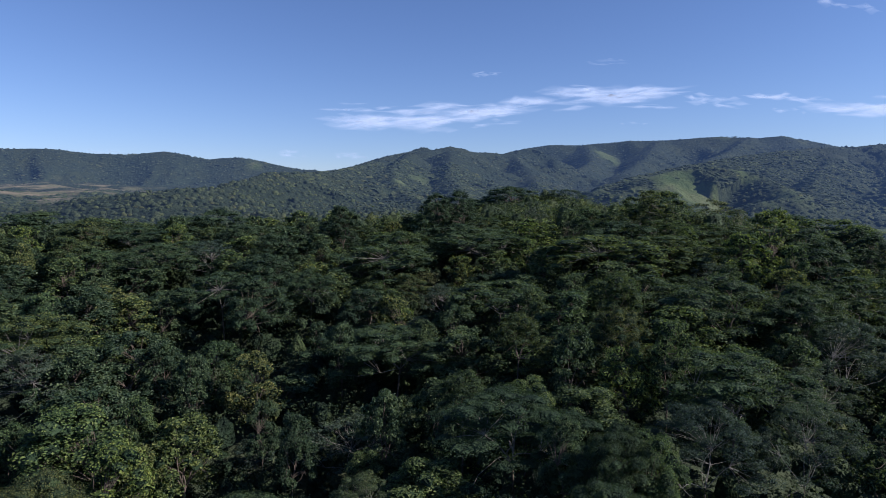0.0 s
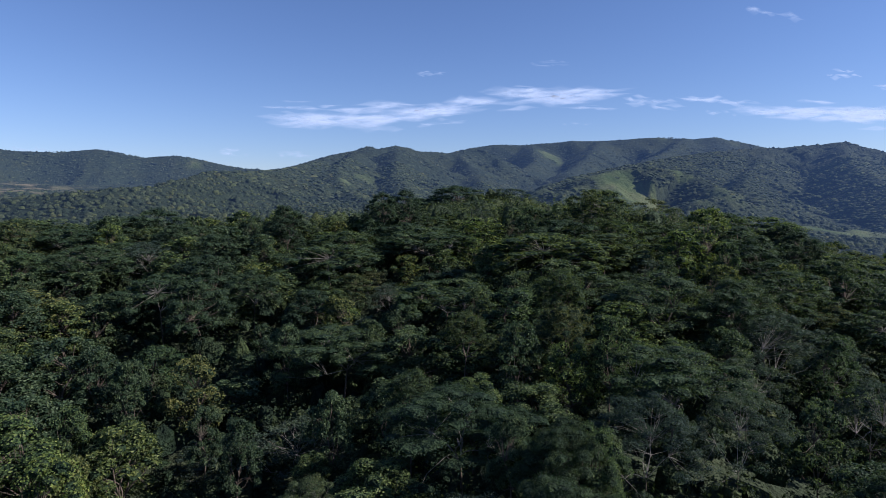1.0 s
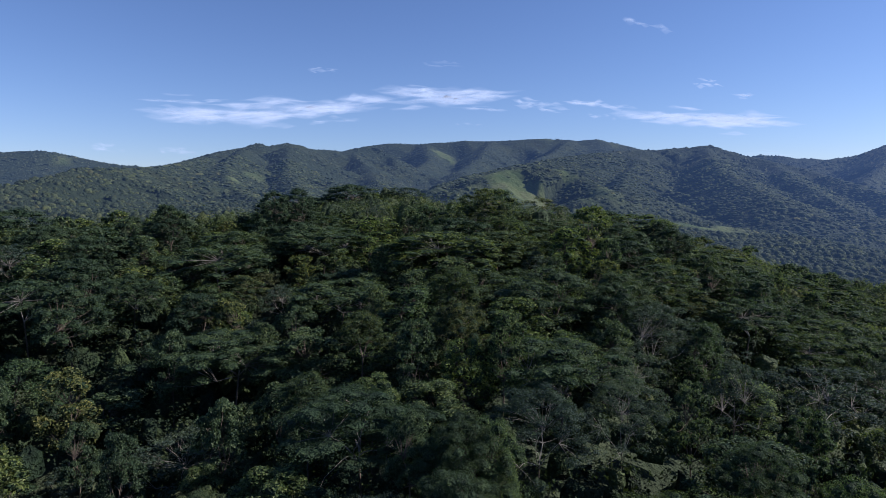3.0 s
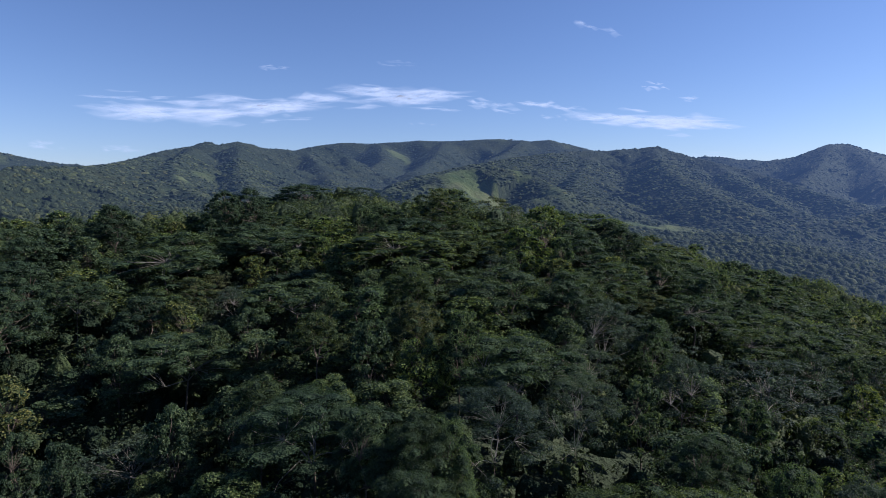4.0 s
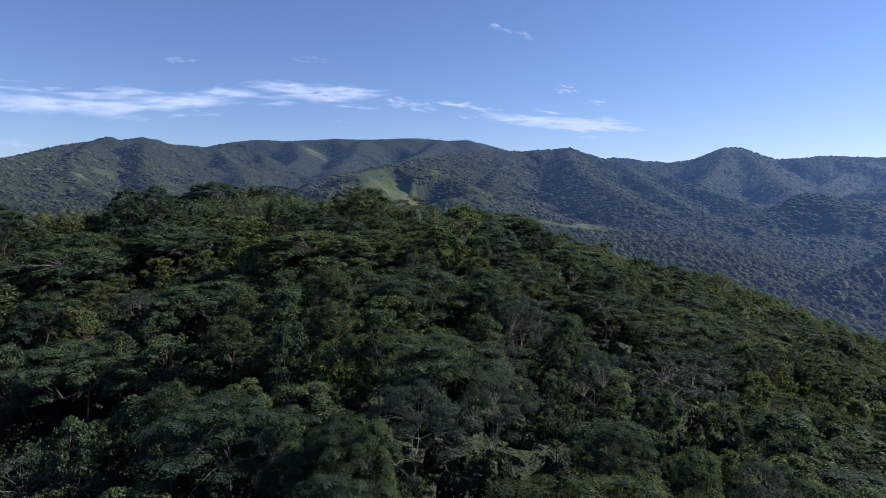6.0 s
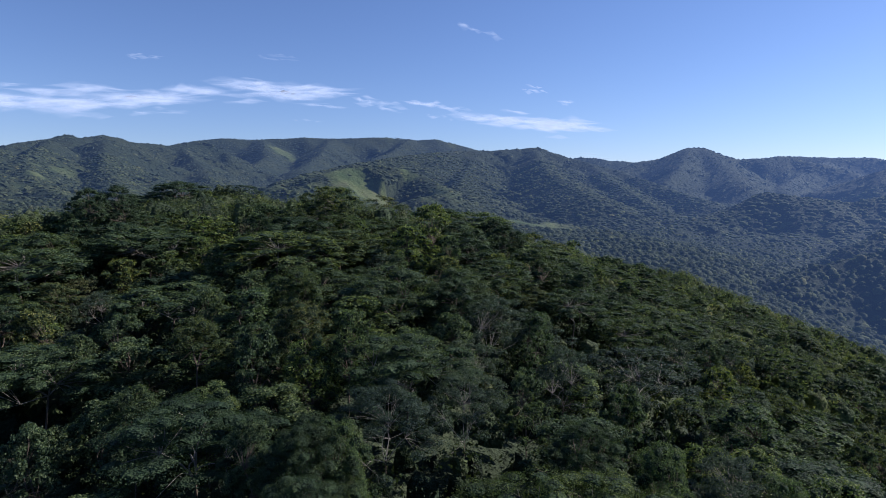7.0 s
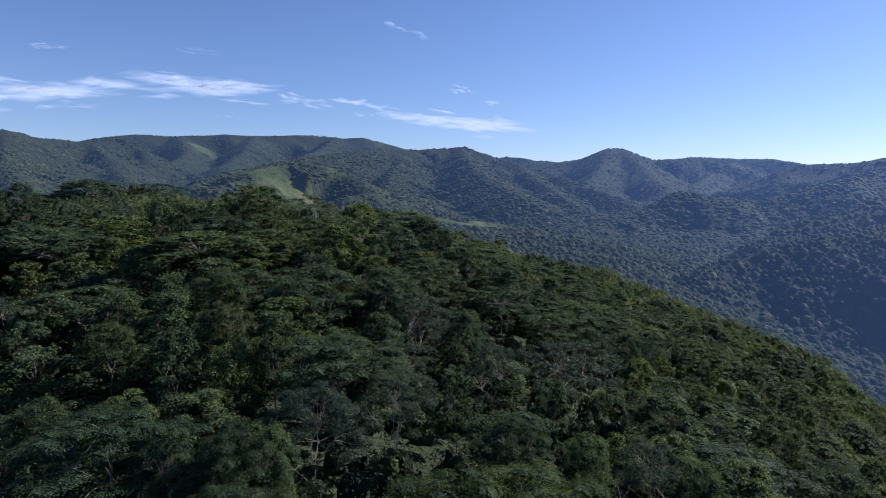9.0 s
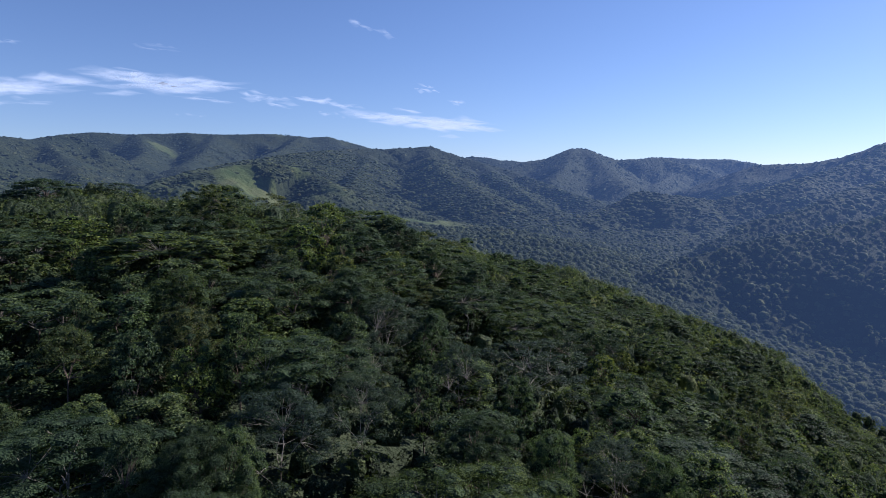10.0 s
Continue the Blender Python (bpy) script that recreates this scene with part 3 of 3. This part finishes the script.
# ---- the home hill's trees ----
# single trees that stand out: kind, azimuth, distance, top against the eye, width factor
# the bright left flank
BRIGHT_FLANK = [
    ("umbrella", -28.8, 167, -4.4, 1.62), ("umbrella", -25.9, 148, -5.4, 1.21), ("umbrella", -24.8, 125, -8.0, 0.93), ("umbrella", -19.6, 104, -11.4, 0.93),
    ("round", -33.5, 166, -2.8, 1.46), ("broadleaf", -30.2, 101, -12.2, 1.13), ("umbrella", -33.7, 92, -14.3, 0.89), ("sparse", -34.5, 84, -16.7, 0.95),
    ("broadleaf", -31.2, 83, -16.9, 1.05), ("broadleaf", -27.1, 86, -16.5, 1.21), ("broadleaf", -24.8, 84, -17.6, 0.83), ("vine", -31.4, 68, -19.8, 1.25),
    ("vine", -28.5, 60, -21.6, 0.88), ("round", -34.6, 54, -20.6, 0.71), ("broadleaf", -22.3, 80, -18.8, 0.67), ("broadleaf", -17.2, 79, -18.8, 0.89),
    ("vine", -27.1, 70, -20.2, 0.60),
]
# the hill's crest
CREST_TREES = [
    ("round", -22.4, 167, -4.2, 1.61), ("round", -19.9, 167, -2.5, 1.32), ("round", -17.4, 145, -5.6, 1.14), ("broadleaf", -14.5, 140, -5.9, 1.57),
    ("broadleaf", -9.5, 168, -3.3, 1.70), ("round", 2.9, 230, 0.0, 1.61), ("round", 6.3, 227, 4.5, 1.70), ("sparse", 11.1, 226, 3.4, 1.70),
    ("broadleaf", 19.7, 165, 1.7, 1.70), ("sparse", 23.4, 167, 0.0, 1.26), ("umbrella", 31.6, 172, -4.4, 1.66), ("round", 28.9, 141, -5.6, 1.70),
    ("round", 33.9, 176, -9.3, 1.70), ("round", 15.5, 134, -2.9, 0.82), ("vine", 8.6, 135, -4.2, 1.49), ("broadleaf", -1.5, 139, -4.8, 1.17),
]
# the hollow
HOLLOW = [
    ("umbrella", -5.2, 117, -8.3, 1.31), ("umbrella", -12.3, 103, -11.3, 0.61), ("broadleaf", -9.4, 83, -16.4, 0.70), ("umbrella", -4.7, 81, -16.5, 1.09),
    ("round", 1.9, 60, -16.9, 0.45), ("umbrella", 6.2, 52, -16.3, 1.01), ("broadleaf", -16.7, 67, -21.2, 0.47), ("broadleaf", -13.8, 62, -21.2, 0.52),
    ("broadleaf", -5.5, 61, -19.1, 0.69), ("sparse", -7.7, 46, -20.6, 0.45), ("umbrella", 3.4, 127, -6.0, 1.42), ("umbrella", 14.2, 111, -6.1, 1.57),
    ("round", 24, 86, -9.7, 1.17), ("round", 7.1, 74, -13.7, 0.45), ("broadleaf", 12, 67, -13.2, 0.71), ("broadleaf", 1.3, 85, -14.4, 0.72),
    ("broadleaf", -1.8, 81, -15.8, 0.57), ("round", 16.2, 71, -11.9, 0.56),
]
# the near side
NEAR_SIDE = [
    ("umbrella", 25.1, 62, -13.9, 0.92), ("sparse", 23.7, 50, -15.0, 0.80), ("sparse", 31, 56, -15.6, 0.69), ("sparse", 33.4, 84, -13.8, 0.95),
    ("round", 30.6, 93, -10.8, 0.82), ("umbrella", 34, 108, -11.0, 0.96), ("vine", 20.5, 65, -12.0, 0.56), ("vine", 19.6, 44, -15.8, 0.54),
    ("round", 16.2, 43, -16.0, 0.45), ("broadleaf", 11.4, 45, -15.8, 0.45), ("round", 15.6, 38, -17.2, 0.45),
]
# the right flank
FAR_FLANK = [
    ("sparse", 47.3, 88, -20.7, 1.41), ("vine", 53.4, 107, -27.5, 0.79), ("vine", 49.1, 117, -23.1, 0.86), ("umbrella", 46.2, 120, -20.5, 1.07),
    ("umbrella", 41, 108, -15.9, 1.05), ("round", 37.7, 164, -12.5, 1.58), ("umbrella", 43, 166, -18.4, 1.24), ("vine", 56.1, 82, -25.5, 1.21),
    ("sparse", 54.9, 58, -22.2, 0.82), ("vine", 49.5, 52, -20.3, 0.64), ("round", 42.5, 51, -18.6, 0.45), ("vine", 60.6, 122, -38.3, 1.65),
    ("vine", 59.2, 57, -23.4, 0.70), ("broadleaf", 36.8, 61, -17.1, 0.60), ("sparse", 34.1, 87, -13.9, 0.90), ("round", 29.9, 87, -11.5, 0.69),
    ("round", 31.5, 123, -8.4, 1.08), ("round", 16.7, 44, -15.8, 0.45), ("vine", 62.7, 64, -25.3, 0.94), ("sparse", 40.4, 75, -18.1, 0.78),
]
rng = np.random.default_rng(11)
spots = []
for kind, az, d, top, wide in BRIGHT_FLANK + CREST_TREES + HOLLOW + NEAR_SIDE + FAR_FLANK:
    p = heading(az, 0, d)
    spots.append((p.x, p.y, KINDS[kind][0] * wide * 0.62))
    plant(kind, len(spots) % 3, 1.0 if d < 60 else (0.42 if d < 104 else 0.22), p.x, p.y, EYE + top, wide, rng.uniform(0, 360))

NEAR, HOME_EDGE, FLANK_EDGE = 92.0, 158.0, 250.0
WEIGHTS = (("round", 0.34), ("umbrella", 0.2), ("broadleaf", 0.2), ("sparse", 0.1), ("vine", 0.16))
grid = {}
for s in spots:
    grid.setdefault((int(s[0] // 12), int(s[1] // 12)), []).append(s)


def room(x, y, need):
    gx, gy = int(x // 12), int(y // 12)
    for i in (-1, 0, 1):
        for j in (-1, 0, 1):
            for sx, sy, sr in grid.get((gx + i, gy + j), ()):
                if math.hypot(x - sx, y - sy) < need + sr:
                    return False
    return True


planted = 0
for attempt in range(30000):
    if planted >= 640:
        break
    az = rng.uniform(-44, 84)
    d = math.sqrt(rng.uniform(24.0 ** 2, (FLANK_EDGE if az > 28 else HOME_EDGE) ** 2))
    x, y = d * math.sin(radians(az)), d * math.cos(radians(az))
    kind = rng.choice([k for k, _ in WEIGHTS], p=[w for _, w in WEIGHTS])
    wide = rng.uniform(0.6, 1.3)
    need = KINDS[kind][0] * wide * (0.68 if d < 130 else 0.58)
    if not room(x, y, need):
        continue
    spots.append((x, y, need))
    grid.setdefault((int(x // 12), int(y // 12)), []).append(spots[-1])
    top = float(canopy(np.array([x]), np.array([y]))[0]) + rng.normal(-2.6 if d < 120 else -0.6, 2.4)
    if math.hypot((az + 10) / 9, (d - 65) / 32) < 1:  # low trees in the hollow
        top -= 5.0
    plant(kind, int(rng.integers(0, 3)), 1.0 if d < 60 else (0.42 if d < NEAR else (0.22 if d < 150 else 0.12)), x, y, top, wide, rng.uniform(0, 360))
    planted += 1


# ---- woods beyond, too many to count ----
def woods(name, label, seed, az0, az1, r0, r1, spacing, crown, mat, rings=2, sides=6, n_sprays=0, length=1.0, sunk=0.0, uneven=2.0, flatness=(0.55, 1.0)):
    """One sheet of joined crowns over the plan between two azimuths and distances."""
    rng = np.random.default_rng(seed)
    gx, gy = np.meshgrid(np.arange(-r1, r1, spacing), np.arange(-r1, r1, spacing * 0.87))
    gx[1::2] += spacing / 2
    x, y = gx.ravel() + rng.uniform(-0.42, 0.42, gx.size) * spacing, gy.ravel() + rng.uniform(-0.42, 0.42, gx.size) * spacing
    r, az = np.hypot(x, y), np.degrees(np.arctan2(x, y)) % 360
    ok = (r > r0) & (r < r1) & ((az - az0) % 360 < az1 - az0)
    x, y = x[ok], y[ok]
    c, _ = cover(x, y)
    ok = rng.uniform(0, 1, len(x)) > c * 1.12
    x, y = x[ok], y[ok]
    n = len(x)
    size = crown * (0.62 + 0.75 * rng.uniform(0, 1, n) ** 1.6)
    top = canopy(x, y) - sunk + np.clip(rng.normal(0, uneven, n), -4, 2.2) + (size - crown) * 0.4
    flat = rng.uniform(*flatness, n)
    tone = rng.uniform(0, 1, n)
    v, f, per = domes(rng, x, y, top - 0.6 * (n_sprays > 0), size, flat, rings, sides, 0.46 if n_sprays > 20 else (0.75 if n_sprays else 1.0))
    tones = np.repeat(tone, per)
    rounded = False
    if n_sprays:
        d = rng.normal(0, 1, (n, n_sprays, 3))
        d[..., 2] = np.abs(d[..., 2]) * 1.1 - 0.25
        d /= np.linalg.norm(d, axis=-1)[..., None]
        lumps = 0.9 + 0.25 * np.sin(d[..., 0] * 5 + x[:, None]) * np.sin(d[..., 1] * 5 + y[:, None])
        p = d * (size[:, None] * lumps * rng.uniform(0.8, 1.12, (n, n_sprays)))[..., None]
        p[..., 2] = (p[..., 2] - size[:, None]) * flat[:, None]
        p += np.stack([x, y, top], -1)[:, None, :]
        sv, sf = sprays(rng, p.reshape(-1, 3), (d * 1.6 + [0, 0, 0.35]).reshape(-1, 3), length, length * 0.65, 0.15)
        rounded = np.arange(len(f) + 2 * len(sf)) < len(f)
        f = np.concatenate([f, sf[:, [0, 1, 2]] + len(v), sf[:, [0, 2, 3]] + len(v)])
        v = np.concatenate([v, sv])
        tones = np.concatenate([tones, np.repeat(tone, n_sprays * 4)])
    me = mesh_from(name, v, f, mat, rounded)
    attribute(me, "tree", tones)
    attribute(me, "painted_haze", haze_depth(v[:, 0], v[:, 1]))
    return tagged(new(name, me), label, "forest", kind="stuff")


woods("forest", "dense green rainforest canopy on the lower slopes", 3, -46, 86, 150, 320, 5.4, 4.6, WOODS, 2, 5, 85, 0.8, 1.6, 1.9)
woods("forest", "green rainforest canopy down in the valley", 13, -46, 86, 320, HAZE_START, 5.8, 4.7, WOODS, 2, 5, 32, 1.1, 0.0, 1.6)
woods("forest", "green woodland covering the valley and nearer hills", 4, -46, 86, HAZE_START, 950, 6.2, 4.8, HILL_WOODS, 2, 5, 8, 1.5, 0.0, 1.0, (0.5, 0.85))
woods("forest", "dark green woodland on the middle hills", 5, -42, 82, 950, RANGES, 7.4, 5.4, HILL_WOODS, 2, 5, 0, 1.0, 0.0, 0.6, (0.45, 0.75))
woods("forest", "green woodland on the far mountain range with painted bluish haze", 6, -40, 80, RANGES, 3700, 12.0, 8.6, FAR_WOODS, 1, 5, 0, 1.0, 0.0, 0.6, (0.35, 0.6))
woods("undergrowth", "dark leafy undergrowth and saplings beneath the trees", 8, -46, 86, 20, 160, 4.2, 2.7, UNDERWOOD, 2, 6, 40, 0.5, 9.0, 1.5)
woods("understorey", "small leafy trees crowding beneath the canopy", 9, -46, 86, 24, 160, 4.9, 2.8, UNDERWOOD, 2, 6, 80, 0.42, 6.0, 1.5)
woods("forest", "rainforest canopy round the back of the hill", 7, 86, 314, 20, 160, 8.0, 4.8, WOODS, 3, 8, 80, 0.9)


# ---- clouds ----
def cloud(seed, az0, el0, az1, el1, depth, strands, body, label):
    """A bank of thin streaks between two places in the sky, 4.7 km off; each streak is a part."""
    rng = np.random.default_rng(seed)
    bank = tagged(new("cloud"), label, "cloud", "clouds in the sky")
    slope = (el1 - el0) / (az1 - az0)
    for k in range(strands):
        q = rng.uniform(0.0, 1.0)
        span = (az1 - az0) * rng.uniform(0.18, 0.5) * (1.15 - 0.5 * abs(q - 0.5))
        az = az0 + (az1 - az0) * (0.08 + 0.84 * q)
        el = el0 + (el1 - el0) * q + rng.normal(0, depth * 0.3) * (0.35 + math.sin(math.pi * q))
        thick = depth * rng.uniform(0.14, 0.42)
        t = np.linspace(0, 1, 16)
        half = np.sin(np.pi * t ** 0.75) ** 1.3 * thick * (0.8 + 0.4 * np.sin(t * 9 + rng.uniform(0, 6)))
        a = az + (t - 0.5) * span
        e = el + (t - 0.5) * span * (slope + rng.normal(-0.02, 0.025)) + 0.07 * depth * np.sin(t * 5 + rng.uniform(0, 6))
        d = 4700.0 + k * 2.0
        vs, bs = [], []
        for off, b in ((-1, 0), (-0.45, 0.7), (0.25, 1), (1, 0)):
            ee, aa = np.radians(e + off * half), np.radians(a)
            vs.append(np.stack([d * np.sin(aa) * np.cos(ee), d * np.cos(aa) * np.cos(ee), d * np.sin(ee) + EYE], -1))
            bs.append(b * body * rng.uniform(0.5, 1.0) * np.sin(np.pi * t) ** 0.8)
        m = len(t)
        i = np.arange(m - 1)
        fs = [row * m + np.stack([i, i + 1, i + m + 1, i + m], -1) for row in range(3)]
        me = mesh_from("wisp", np.concatenate(vs), np.concatenate(fs), CLOUD, True)
        attribute(me, "body", np.concatenate(bs))
        new("wisp", me).parent = bank


# azimuth, elevation of both ends, depth in degrees, streaks, density
BANKS = [
    (-11.2, 7.80, -4.5, 8.03, 0.52, 14, 0.50, "faint upper streak of thin white cloud"),
    (-10.1, 6.78, 7.7, 7.88, 1.35, 46, 0.85, "long bank of thin white streaky cloud"),
    (5.3, 8.46, 20.3, 8.97, 1.35, 40, 0.70, "feathery white cloud streaks fanning out"),
    (9.7, 9.67, 14.7, 9.31, 0.62, 10, 0.70, "small bright wisp of white cloud"),
    (2.5, 6.50, 7.7, 6.67, 0.47, 8, 0.55, "short thin white cloud streak"),
    (13.7, 7.82, 20.3, 7.68, 0.42, 8, 0.50, "short thin white cloud streak"),
    (15.7, 6.41, 18.2, 6.38, 0.31, 4, 0.40, "tiny faint white cloud wisp"),
    (21.1, 8.28, 25.9, 7.75, 0.73, 14, 0.75, "feathery wisp of white cloud"),
    (25.7, 8.15, 31.7, 7.50, 0.62, 14, 0.90, "bright short streak of white cloud"),
    (27.5, 6.99, 30.2, 6.69, 0.42, 6, 0.50, "tiny faint white cloud wisp"),
    (30.7, 6.88, 43.7, 5.79, 1.04, 40, 1.00, "bright wedge-shaped streak of white cloud"),
    (35.6, 9.57, 38.4, 9.02, 0.52, 7, 0.80, "small curled wisp of white cloud"),
    (38.4, 8.46, 41.7, 7.83, 0.42, 7, 0.65, "small curled wisp of white cloud"),
    (30.6, 14.63, 34.3, 13.67, 0.73, 9, 0.40, "faint high patch of thin cloud"),
    (2.4, 10.87, 5.8, 11.11, 0.47, 8, 0.45, "faint high patch of thin cloud"),
    (12.5, 11.85, 16.7, 11.46, 0.47, 7, 0.25, "faint high patch of thin cloud"),
    (-15.4, 4.06, -12.2, 3.72, 0.47, 9, 0.50, "small low grey cloud over the horizon"),
    (-10.4, 3.89, -6.9, 3.63, 0.52, 9, 0.60, "small low grey cloud over the horizon"),
    (-29.7, 3.74, -27.2, 3.61, 0.42, 8, 0.50, "small low pale cloud behind the hills"),
    (39.6, 3.26, 44.0, 3.16, 0.42, 8, 0.70, "small low pale cloud behind the hills"),
]
for number, bank_row in enumerate(BANKS):
    cloud(40 + number, *bank_row)
